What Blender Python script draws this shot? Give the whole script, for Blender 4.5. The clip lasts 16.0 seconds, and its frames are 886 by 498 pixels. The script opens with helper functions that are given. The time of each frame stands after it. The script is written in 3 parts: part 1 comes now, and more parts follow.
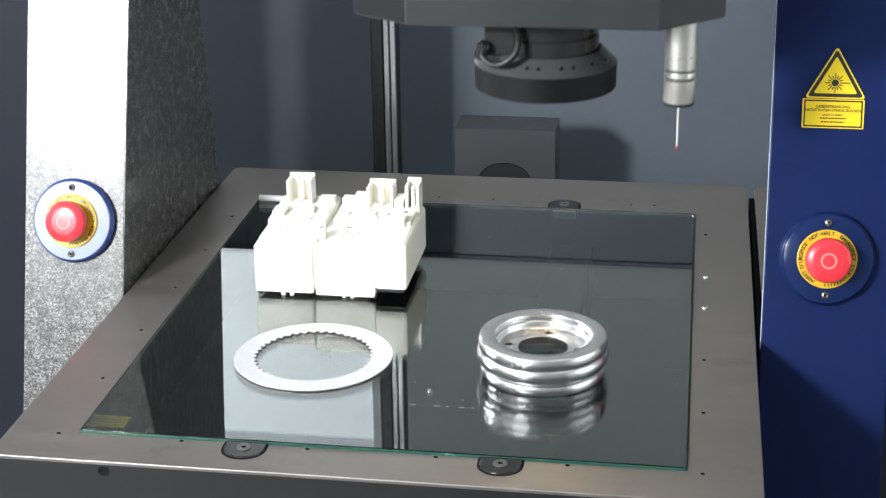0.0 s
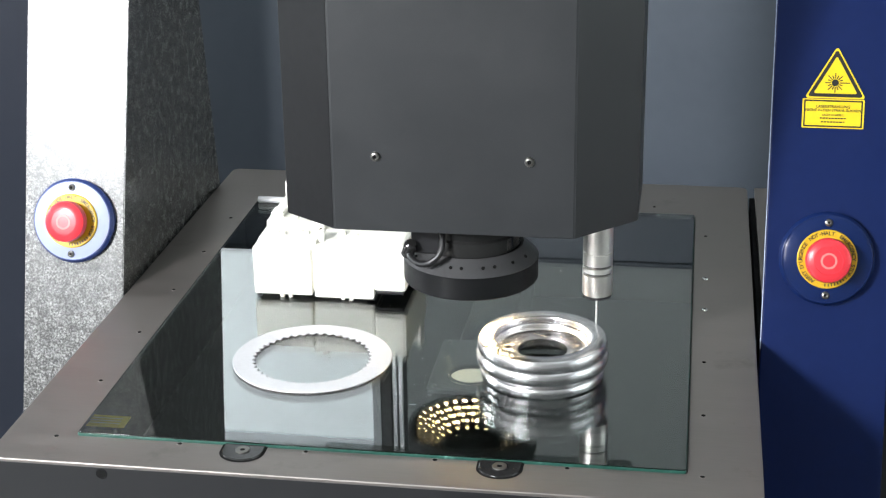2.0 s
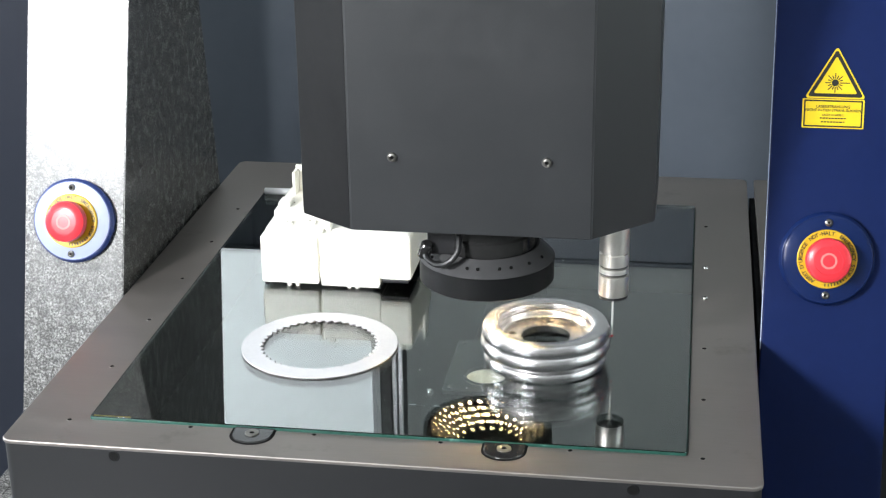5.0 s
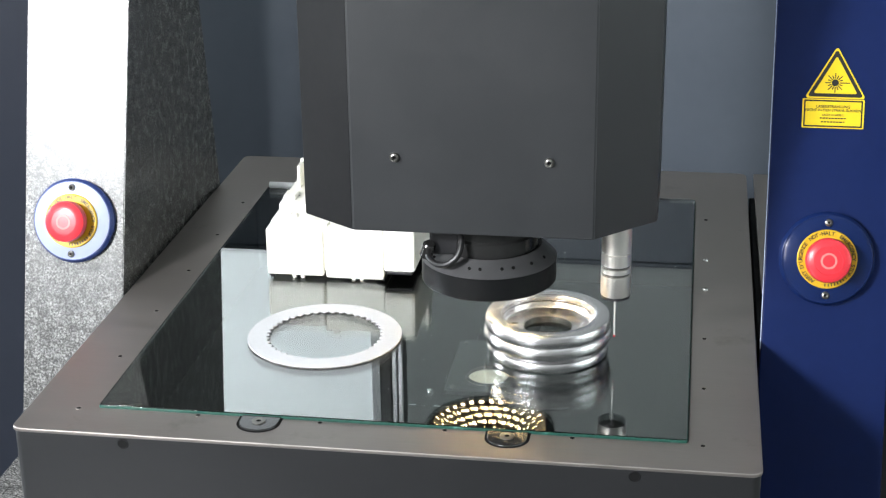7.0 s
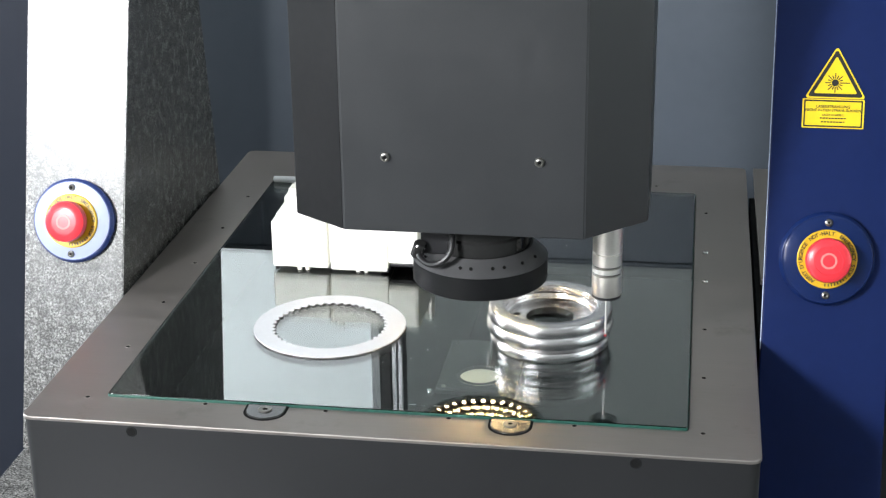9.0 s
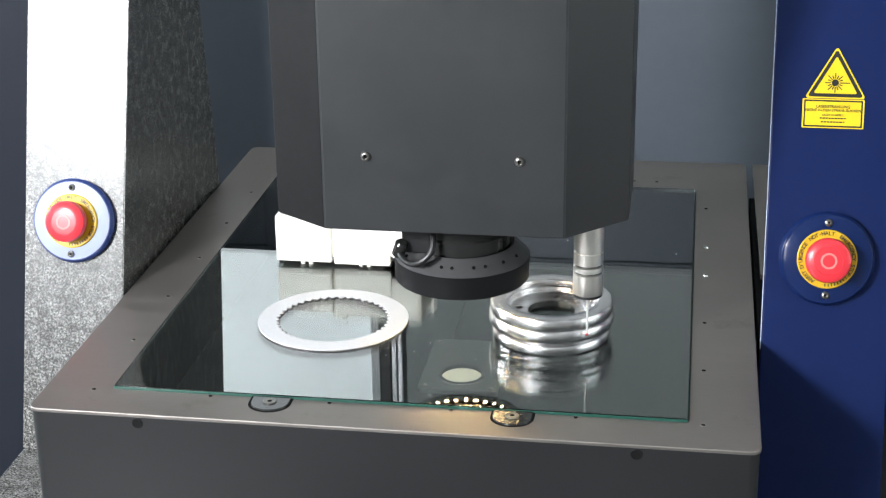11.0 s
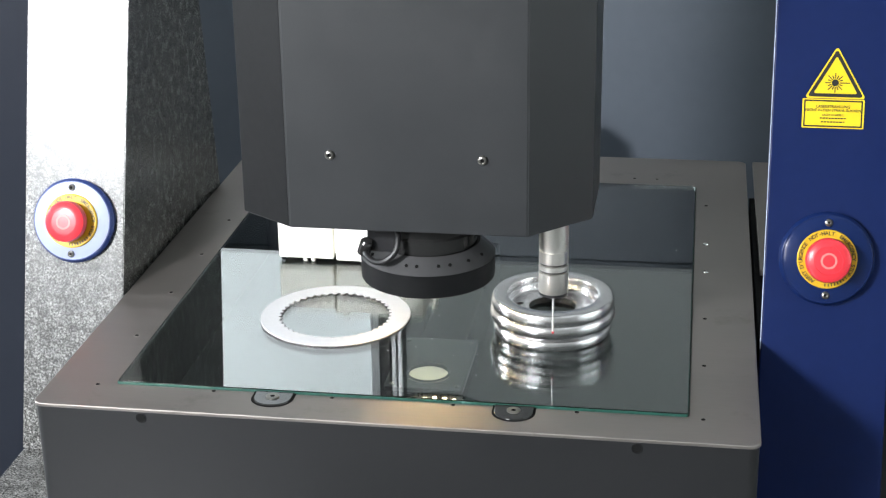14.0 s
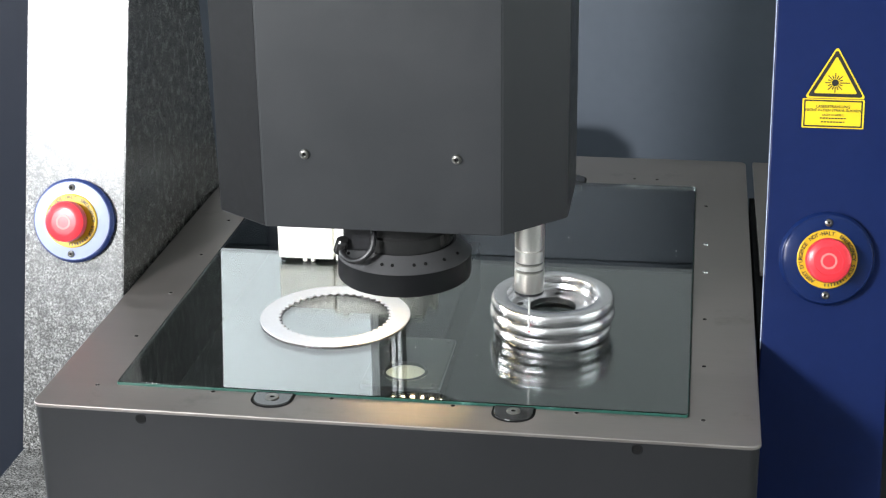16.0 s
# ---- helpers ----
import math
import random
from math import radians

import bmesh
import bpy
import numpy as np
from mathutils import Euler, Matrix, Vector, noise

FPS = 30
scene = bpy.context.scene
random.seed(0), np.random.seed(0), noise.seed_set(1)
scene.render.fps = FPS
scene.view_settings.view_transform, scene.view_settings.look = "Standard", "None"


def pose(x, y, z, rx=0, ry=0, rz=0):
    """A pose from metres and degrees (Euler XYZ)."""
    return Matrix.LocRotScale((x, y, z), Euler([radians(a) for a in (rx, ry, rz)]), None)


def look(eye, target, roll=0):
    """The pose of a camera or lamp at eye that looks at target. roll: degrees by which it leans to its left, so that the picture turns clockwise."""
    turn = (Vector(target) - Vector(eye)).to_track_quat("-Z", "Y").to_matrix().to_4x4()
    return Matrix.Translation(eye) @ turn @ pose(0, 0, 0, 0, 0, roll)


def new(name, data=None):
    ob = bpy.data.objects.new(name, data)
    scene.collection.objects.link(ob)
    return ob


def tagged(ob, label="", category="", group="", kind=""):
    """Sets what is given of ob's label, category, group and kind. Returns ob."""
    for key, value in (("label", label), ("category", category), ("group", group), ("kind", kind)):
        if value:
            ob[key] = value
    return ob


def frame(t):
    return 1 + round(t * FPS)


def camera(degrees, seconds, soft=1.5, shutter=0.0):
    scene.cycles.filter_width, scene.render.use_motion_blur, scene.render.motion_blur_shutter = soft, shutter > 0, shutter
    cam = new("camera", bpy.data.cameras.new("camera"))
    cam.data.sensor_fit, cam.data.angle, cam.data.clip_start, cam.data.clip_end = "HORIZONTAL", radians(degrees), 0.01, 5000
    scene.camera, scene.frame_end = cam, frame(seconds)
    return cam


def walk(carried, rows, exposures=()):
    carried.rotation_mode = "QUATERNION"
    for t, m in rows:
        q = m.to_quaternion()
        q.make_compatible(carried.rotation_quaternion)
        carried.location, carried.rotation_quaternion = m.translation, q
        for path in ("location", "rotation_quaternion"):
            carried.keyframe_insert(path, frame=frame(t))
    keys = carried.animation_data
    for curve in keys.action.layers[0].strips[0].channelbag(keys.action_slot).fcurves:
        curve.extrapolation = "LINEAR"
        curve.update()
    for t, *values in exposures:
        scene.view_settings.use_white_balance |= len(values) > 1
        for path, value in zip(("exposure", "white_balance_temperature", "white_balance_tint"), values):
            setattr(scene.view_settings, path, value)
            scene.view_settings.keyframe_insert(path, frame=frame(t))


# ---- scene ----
# Camera: still, on a tripod in front of the machine.
cam = camera(30.4, 16.0, soft=1.2, shutter=0.4)
EYE = pose(0.2305, -1.0813, 1.4942, 68.811, 0.715, 8.806)
walk(cam, [(0, EYE), (16, EYE)])

# ---- world, lamps, exposure ----
world = bpy.data.worlds.new("world")
scene.world = world
world.use_nodes = True
world.node_tree.nodes["Background"].inputs[0].default_value = (0.75, 0.85, 1.0, 1)
world.node_tree.nodes["Background"].inputs[1].default_value = 0.02
scene.view_settings.exposure = 0.0


def area_lamp(name, eye, target, size, power, colour):
    data = bpy.data.lights.new(name, "AREA")
    data.shape, data.size, data.energy, data.color = "DISK", size, power, colour
    ob = new(name, data)
    ob.matrix_world = look(eye, target)
    return ob


# work lamp in front on the operator's left; side and ceiling fills are added
area_lamp("key_lamp", (-0.75, -0.90, 1.60), (-0.05, 0.3, 1.0), 0.20, 37, (0.97, 0.98, 1.0))
area_lamp("side_window_light", (-2.93, 0.55, 1.65), (0.1, 0.85, 0.95), 1.1, 95, (0.90, 0.95, 1.0))
area_lamp("ceiling_lamp", (0.9, -0.6, 2.7), (0.2, 0.3, 0.9), 1.2, 3, (0.86, 0.94, 1.0))
area_lamp("ceiling_lamp", (0.7, 2.55, 2.72), (0.5, 3.2, 1.7), 0.8, 2.2, (0.86, 0.96, 0.98))


# ---- materials ----
def mat(name, colour, rough=0.5, metal=0.0, vary=0.12, scale=40.0, bump=0.0, bump_scale=400.0, stretch=(1, 1, 1), speck=None, coat=0.0, emit=None):
    """Principled paint, plastic, metal or stone: two scales of variation, fine relief, optional specks."""
    m = bpy.data.materials.new(name)
    m.use_nodes = True
    nt = m.node_tree
    b = nt.nodes["Principled BSDF"]
    b.inputs["Metallic"].default_value = metal
    b.inputs["Coat Weight"].default_value = coat
    tc = nt.nodes.new("ShaderNodeTexCoord")
    mp = nt.nodes.new("ShaderNodeMapping")
    mp.inputs["Scale"].default_value = stretch
    nt.links.new(tc.outputs["Object"], mp.inputs["Vector"])
    coarse = nt.nodes.new("ShaderNodeTexNoise")
    coarse.inputs["Scale"].default_value, coarse.inputs["Detail"].default_value = scale, 4
    fine = nt.nodes.new("ShaderNodeTexNoise")
    fine.inputs["Scale"].default_value, fine.inputs["Detail"].default_value = scale * 9, 3
    for n in (coarse, fine):
        nt.links.new(mp.outputs[0], n.inputs["Vector"])
    add = nt.nodes.new("ShaderNodeMath")
    add.operation = "ADD"
    nt.links.new(coarse.outputs[0], add.inputs[0])
    nt.links.new(fine.outputs[0], add.inputs[1])
    ramp = nt.nodes.new("ShaderNodeMapRange")
    ramp.inputs["From Min"].default_value, ramp.inputs["From Max"].default_value = 0.6, 1.4
    ramp.inputs["To Min"].default_value, ramp.inputs["To Max"].default_value = 1 - vary, 1 + vary
    nt.links.new(add.outputs[0], ramp.inputs["Value"])
    tint = nt.nodes.new("ShaderNodeVectorMath")
    tint.operation = "SCALE"
    tint.inputs[0].default_value = colour
    nt.links.new(ramp.outputs[0], tint.inputs["Scale"])
    last = tint.outputs[0]
    if speck:
        colour2, size, low, high = speck
        sp = nt.nodes.new("ShaderNodeTexNoise")
        sp.inputs["Scale"].default_value, sp.inputs["Detail"].default_value = size, 6
        sp.inputs["Roughness"].default_value = 0.7
        nt.links.new(tc.outputs["Object"], sp.inputs["Vector"])
        sr = nt.nodes.new("ShaderNodeMapRange")
        sr.inputs["From Min"].default_value, sr.inputs["From Max"].default_value = low, high
        nt.links.new(sp.outputs[0], sr.inputs["Value"])
        mix = nt.nodes.new("ShaderNodeMix")
        mix.data_type = "RGBA"
        nt.links.new(sr.outputs[0], mix.inputs[0])
        nt.links.new(last, mix.inputs[6])
        mix.inputs[7].default_value = (*colour2, 1)
        last = mix.outputs[2]
    nt.links.new(last, b.inputs["Base Color"])
    rr = nt.nodes.new("ShaderNodeMapRange")
    rr.inputs["From Min"].default_value, rr.inputs["From Max"].default_value = 0.6, 1.4
    rr.inputs["To Min"].default_value, rr.inputs["To Max"].default_value = rough * 0.82, min(1.0, rough * 1.18)
    nt.links.new(add.outputs[0], rr.inputs["Value"])
    nt.links.new(rr.outputs[0], b.inputs["Roughness"])
    if bump:
        bt = nt.nodes.new("ShaderNodeTexNoise")
        bt.inputs["Scale"].default_value, bt.inputs["Detail"].default_value = bump_scale, 3
        nt.links.new(mp.outputs[0], bt.inputs["Vector"])
        bp = nt.nodes.new("ShaderNodeBump")
        bp.inputs["Strength"].default_value, bp.inputs["Distance"].default_value = bump, 0.0006
        nt.links.new(bt.outputs[0], bp.inputs["Height"])
        nt.links.new(bp.outputs[0], b.inputs["Normal"])
    if emit:
        b.inputs["Emission Color"].default_value = (*emit[0], 1)
        b.inputs["Emission Strength"].default_value = emit[1]
    return m


def glass_mat(name, colour, rough=0.0):
    m = bpy.data.materials.new(name)
    m.use_nodes = True
    b = m.node_tree.nodes["Principled BSDF"]
    b.inputs["Base Color"].default_value = (*colour, 1)
    b.inputs["Roughness"].default_value = rough
    b.inputs["Transmission Weight"].default_value = 1.0
    b.inputs["IOR"].default_value = 1.72
    return m


STEEL = mat("brushed_steel", (0.285, 0.260, 0.245), 0.48, 0.9, 0.11, 5, 0.05, 60, (1, 10, 1), ((0.20, 0.19, 0.18), 16, 0.60, 0.80))
DARK_PAINT = mat("dark_grey_paint", (0.0160, 0.0166, 0.0180), 0.42, 0, 0.07, 14, 0.10, 900)
DARK_PAINT.node_tree.nodes["Principled BSDF"].inputs["Specular IOR Level"].default_value = 0.35
HEAD_PAINT = mat("anthracite_paint", (0.0205, 0.0220, 0.0240), 0.40, 0, 0.06, 12, 0.12, 1100)
HOUSING_GREY = mat("grey_cast_paint", (0.036, 0.038, 0.042), 0.45, 0, 0.08, 12, 0.12, 800)
WALL_PAINT = mat("blue_grey_paint", (0.077, 0.092, 0.114), 0.5, 0, 0.07, 6, 0.08, 700)
BLUE = mat("blue_paint", (0.0052, 0.0140, 0.071), 0.42, 0, 0.08, 10, 0.15, 900)
BLUE.node_tree.nodes["Principled BSDF"].inputs["Specular IOR Level"].default_value = 0.15
GRANITE = mat("dark_granite", (0.038, 0.038, 0.0365), 0.26, 0, 0.3, 90, 0.06, 600, (1, 1, 1), ((0.34, 0.34, 0.33), 520, 0.45, 0.67))
gt = GRANITE.node_tree
mott = gt.nodes.new("ShaderNodeTexNoise")
mott.inputs["Scale"].default_value, mott.inputs["Detail"].default_value, mott.inputs["Roughness"].default_value = 95, 5, 0.75
mrange = gt.nodes.new("ShaderNodeMapRange")
mrange.inputs["From Min"].default_value, mrange.inputs["From Max"].default_value = 0.36, 0.64
mrange.inputs["To Min"].default_value, mrange.inputs["To Max"].default_value = 0.45, 1.35
mscale = gt.nodes.new("ShaderNodeVectorMath")
mscale.operation = "SCALE"
gt.links.new(gt.nodes["Texture Coordinate"].outputs["Object"], mott.inputs["Vector"])
gt.links.new(mott.outputs[0], mrange.inputs["Value"])
old = gt.nodes["Principled BSDF"].inputs["Base Color"].links[0].from_socket
gt.links.new(old, mscale.inputs[0])
gt.links.new(mrange.outputs[0], mscale.inputs["Scale"])
gt.links.new(mscale.outputs[0], gt.nodes["Principled BSDF"].inputs["Base Color"])
BAND = mat("satin_grey_anodised", (0.060, 0.060, 0.062), 0.4, 0.3, 0.05, 30)
# pale colour that paints the highlight along the cover's rounded edge
EDGE_GLINT = mat("painted_edge_glint", (0.40, 0.46, 0.58), 0.4, 0.2, 0.3, 120)
# real black on the ring light, painted shade on the head's corner
BLACK_AND_SHADE = mat("black_paint_and_shade", (0.0050, 0.0053, 0.0060), 0.5, 0, 0.08, 14, 0.15, 900)
BLACK_AND_SHADE.node_tree.nodes["Principled BSDF"].inputs["Specular IOR Level"].default_value = 0.2
CABINET = mat("dark_blue_grey_paint", (0.013, 0.0165, 0.026), 0.5, 0, 0.06, 8, 0.1, 700)
CABINET.node_tree.nodes["Principled BSDF"].inputs["Specular IOR Level"].default_value = 0.25
BLACK = mat("black_anodised", (0.02, 0.02, 0.022), 0.35, 0.2, 0.1, 60)
GLOSS_BLACK = mat("gloss_black", (0.025, 0.025, 0.025), 0.12, 0.3, 0.1, 60)
MATTBLACK = mat("matt_black_sheet", (0.006, 0.0065, 0.007), 0.6, 0, 0.15, 8)
MATTBLACK.node_tree.nodes["Principled BSDF"].inputs["Specular IOR Level"].default_value = 0.1
TRAY = mat("dark_grey_cover_sheet", (0.0125, 0.0138, 0.0138), 0.6, 0, 0.15, 8)
SCREW = mat("blackened_screw_steel", (0.20, 0.195, 0.18), 0.32, 0.9, 0.1, 60)
BLUE_GLOSS = mat("blue_gloss_plate", (0.0062, 0.0165, 0.075), 0.16, 0, 0.06, 30)
BLUE_GLOSS.node_tree.nodes["Principled BSDF"].inputs["Specular IOR Level"].default_value = 0.3
RUBBER = mat("black_rubber", (0.008, 0.008, 0.009), 0.45, 0, 0.1, 60)
# near-black that stands for the shade inside holes and gaps
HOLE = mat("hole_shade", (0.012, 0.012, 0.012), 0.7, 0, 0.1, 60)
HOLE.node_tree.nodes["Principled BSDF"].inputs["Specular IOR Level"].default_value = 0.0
CHROME = mat("satin_chrome", (0.80, 0.80, 0.78), 0.22, 1.0, 0.03, 4)
ALU = mat("turned_aluminium", (0.74, 0.725, 0.73), 0.24, 1.0, 0.10, 6, 0.30, 45, (1, 1, 40))
PROBE = mat("satin_steel", (0.80, 0.78, 0.74), 0.34, 0.9, 0.02, 2)
RAIL = mat("ground_rail_steel", (0.62, 0.64, 0.66), 0.3, 0.8, 0.06, 20)
RINGMETAL = mat("pale_stamped_steel", (0.70, 0.70, 0.72), 0.42, 0.55, 0.06, 40)
OXIDE = mat("dark_oxide_edge", (0.05, 0.045, 0.045), 0.4, 0.5, 0.2, 200, speck=((0.5, 0.48, 0.48), 70, 0.50, 0.60))
IVORY = mat("ivory_plastic", (0.90, 0.885, 0.81), 0.45, 0, 0.04, 30, 0.06, 300)
WHITE = mat("plain_white", (0.86, 0.87, 0.88), 0.35, 0, 0.03, 40)
RED = mat("red_plastic", (0.72, 0.035, 0.05), 0.32, 0, 0.05, 50)
RED_PALE = mat("pale_red_print", (0.85, 0.22, 0.20), 0.4, 0, 0.04, 50)
YELLOW = mat("yellow_plastic", (0.66, 0.41, 0.013), 0.42, 0, 0.05, 50)
SIGN_YELLOW = mat("yellow_film", (0.80, 0.58, 0.012), 0.4, 0, 0.03, 50)
INK = mat("black_ink", (0.012, 0.012, 0.012), 0.45, 0, 0.05, 50)
LABEL_EDGE = mat("pale_film_edge", (0.75, 0.72, 0.45), 0.4, 0, 0.03, 50)
CLEARBLUE = mat("blue_plate", (0.02, 0.04, 0.16), 0.25, 0, 0.06, 30)
# blue face plate with its bright sheen put into the colour
SHEEN_PLATE = mat("blue_plate_sheen", (0.33, 0.375, 0.54), 0.35, 0, 0.06, 30)
GLASS = glass_mat("float_glass", (0.86, 0.95, 0.92))
EDGE = mat("ground_green_glass_edge", (0.016, 0.072, 0.055), 0.3, 0, 0.3, 200, speck=((0.16, 0.34, 0.30), 60, 0.60, 0.72))
LENS = mat("opal_lens", (0.74, 0.71, 0.62), 0.3, 0, 0.08, 60, emit=((1.0, 0.90, 0.74), 0.22))
LED = mat("amber_led", (0.9, 0.7, 0.35), 0.3, 0, 0.02, 60, emit=((1.0, 0.72, 0.36), 75))
SHADOWED = mat("pocket_shade_tint", (0.20, 0.18, 0.13), 0.6, 0, 0.1, 60)
CERAMIC = mat("pale_stylus_shaft", (0.78, 0.78, 0.76), 0.2, 0.4, 0.03, 60)
RUBY = mat("ruby", (0.45, 0.01, 0.02), 0.08, 0, 0.02, 60)
GREY_PLASTER = mat("grey_room_plaster", (0.33, 0.345, 0.345), 0.8, 0, 0.06, 3, 0.1, 80)
PLASTER = mat("room_plaster", (0.62, 0.63, 0.62), 0.8, 0, 0.05, 3, 0.1, 80)
FLOORMAT = mat("grey_floor_screed", (0.22, 0.22, 0.21), 0.5, 0, 0.12, 3, 0.1, 80)
# glow of the two side panes that are added as fill
ADDED_GLOW = mat("added_glow_pane", (0.85, 0.88, 0.88), 0.7, 0, 0.05, 4, emit=((0.86, 0.97, 0.99), 2.7))
BLIND = mat("daylit_blind", (0.85, 0.88, 0.88), 0.7, 0, 0.05, 4, emit=((0.86, 0.94, 1.0), 2.2))
bt = BLIND.node_tree
fall = bt.nodes.new("ShaderNodeTexNoise")      # uneven daylight on the cloth
fall.inputs["Scale"].default_value, fall.inputs["Detail"].default_value = 1.1, 1
frange = bt.nodes.new("ShaderNodeMapRange")
frange.inputs["From Min"].default_value, frange.inputs["From Max"].default_value = 0.35, 0.65
frange.inputs["To Min"].default_value, frange.inputs["To Max"].default_value = 0.95, 1.75
bt.links.new(bt.nodes["Texture Coordinate"].outputs["Object"], fall.inputs["Vector"])
bt.links.new(fall.outputs[0], frange.inputs["Value"])
bt.links.new(frange.outputs[0], bt.nodes["Principled BSDF"].inputs["Emission Strength"])
DAYGLOW = mat("bright_shop_window", (0.85, 0.88, 0.88), 0.7, 0, 0.05, 4, emit=((0.92, 0.96, 1.0), 24.0))


# ---- mesh helpers ----
X0, Z0 = -0.25, 0.9        # the table's hole grid starts here; its top lies at Z0


def at(x, y, z=0.0, rx=0, ry=0, rz=0):
    return pose(x + X0, y, z + Z0, rx, ry, rz)


def thing(name, m, label, category, group="", kind=""):
    ob = new(name)
    ob.matrix_basis = m
    ob.empty_display_size = 0.02
    return tagged(ob, label, category, group, kind)


def finish(bm, name, material, smooth=False):
    bmesh.ops.recalc_face_normals(bm, faces=bm.faces)
    me = bpy.data.meshes.new(name)
    bm.to_mesh(me)
    bm.free()
    me.materials.append(material)
    if smooth:
        for p in me.polygons:
            p.use_smooth = True
        me.set_sharp_from_angle(angle=radians(35))
    return me


def part(name, bm, material, parent, label="", m=None, smooth=False):
    ob = new(name, finish(bm, name, material, smooth))
    ob.parent = parent
    if m is not None:
        ob.matrix_basis = m
    if label:
        tagged(ob, label)
    return ob


def solid(name, bm, material, label, category, m=None, kind="", smooth=False, group=""):
    ob = new(name, finish(bm, name, material, smooth))
    if m is not None:
        ob.matrix_basis = m
    return tagged(ob, label, category, group, kind)


def box(x0, x1, y0, y1, z0, z1, bev=0.0, seg=2, bm=None):
    bm = bm or bmesh.new()
    tmp = bmesh.new()
    bmesh.ops.create_cube(tmp, size=1)
    bmesh.ops.transform(tmp, matrix=Matrix.LocRotScale(((x0 + x1) / 2, (y0 + y1) / 2, (z0 + z1) / 2), None, (x1 - x0, y1 - y0, z1 - z0)), verts=tmp.verts)
    if bev:
        bmesh.ops.bevel(tmp, geom=tmp.edges[:], offset=bev, segments=seg, affect="EDGES", profile=0.5)
    me = bpy.data.meshes.new("tmp")
    tmp.to_mesh(me)
    tmp.free()
    bm.from_mesh(me)
    bpy.data.meshes.remove(me)
    return bm


def lathe(profile, n=64, closed=False, bm=None):
    """Turns a profile of (radius, height) about z."""
    bm = bm or bmesh.new()
    rings = []
    for r, z in profile:
        if r < 1e-6:
            rings.append([bm.verts.new((0, 0, z))])
        else:
            rings.append([bm.verts.new((r * math.cos(2 * math.pi * i / n), r * math.sin(2 * math.pi * i / n), z)) for i in range(n)])
    pairs = list(zip(rings, rings[1:])) + ([(rings[-1], rings[0])] if closed else [])
    for a, b in pairs:
        for i in range(n):
            j = (i + 1) % n
            if len(a) == 1 and len(b) > 1:
                bm.faces.new((a[0], b[i], b[j]))
            elif len(b) == 1 and len(a) > 1:
                bm.faces.new((a[i], b[0], a[j]))
            elif len(a) > 1:
                bm.faces.new((a[i], b[i], b[j], a[j]))
    return bm


def rounded(x0, x1, y0, y1, r, n=6):
    pts = []
    for cx, cy, a0 in ((x1 - r, y1 - r, 0), (x0 + r, y1 - r, 90), (x0 + r, y0 + r, 180), (x1 - r, y0 + r, 270)):
        for k in range(n + 1):
            a = radians(a0 + 90 * k / n)
            pts.append((cx + r * math.cos(a), cy + r * math.sin(a)))
    return pts


def prism(outline, z0, z1, bev=0.0, bm=None, top_only=True):
    """A plate of the given outline with a small chamfer."""
    bm = bm or bmesh.new()
    n = len(outline)
    cx, cy = sum(p[0] for p in outline) / n, sum(p[1] for p in outline) / n

    def loop(z, inset):
        out = []
        for k, p in enumerate(outline):
            a, b = Vector(outline[k - 1]), Vector(outline[(k + 1) % n])
            t = (b - a).normalized() if (b - a).length > 1e-9 else Vector((1, 0))
            out.append(bm.verts.new((p[0] - t.y * inset, p[1] + t.x * inset, z)))
        return out
    loops = [loop(z0, 0)]
    if bev:
        loops += [loop(z1 - bev, 0), loop(z1 - bev * 0.3, bev * 0.3), loop(z1, bev)]
    else:
        loops.append(loop(z1, 0))
    for a, b in zip(loops, loops[1:]):
        for i in range(n):
            j = (i + 1) % n
            bm.faces.new((a[i], a[j], b[j], b[i]))
    bm.faces.new(loops[-1])
    bm.faces.new(loops[0][::-1])
    return bm


def ring_plate(outer, inner, z0, z1, bev=0.0008, bm=None):
    """A plate with an opening; both outlines have the same number of points."""
    bm = bm or bmesh.new()
    n = len(outer)

    def off(pts, d):
        out = []
        for k, p in enumerate(pts):
            a, b = Vector(pts[k - 1]), Vector(pts[(k + 1) % n])
            t = (b - a).normalized()
            out.append((p[0] - t.y * d, p[1] + t.x * d))
        return out
    rows = [(outer, z0), (outer, z1 - bev), (off(outer, bev), z1), (off(inner, -bev), z1), (inner, z1 - bev), (inner, z0)]
    loops = [[bm.verts.new((x, y, z)) for x, y in pts] for pts, z in rows]
    for a, b in zip(loops, loops[1:] + loops[:1]):
        for i in range(n):
            j = (i + 1) % n
            bm.faces.new((a[i], a[j], b[j], b[i]))
    return bm


def moved(bm, m):
    bmesh.ops.transform(bm, matrix=m, verts=bm.verts)
    return bm


def joined(*bms):
    out = bmesh.new()
    for b in bms:
        me = bpy.data.meshes.new("tmp")
        b.to_mesh(me)
        b.free()
        out.from_mesh(me)
        bpy.data.meshes.remove(me)
    return out


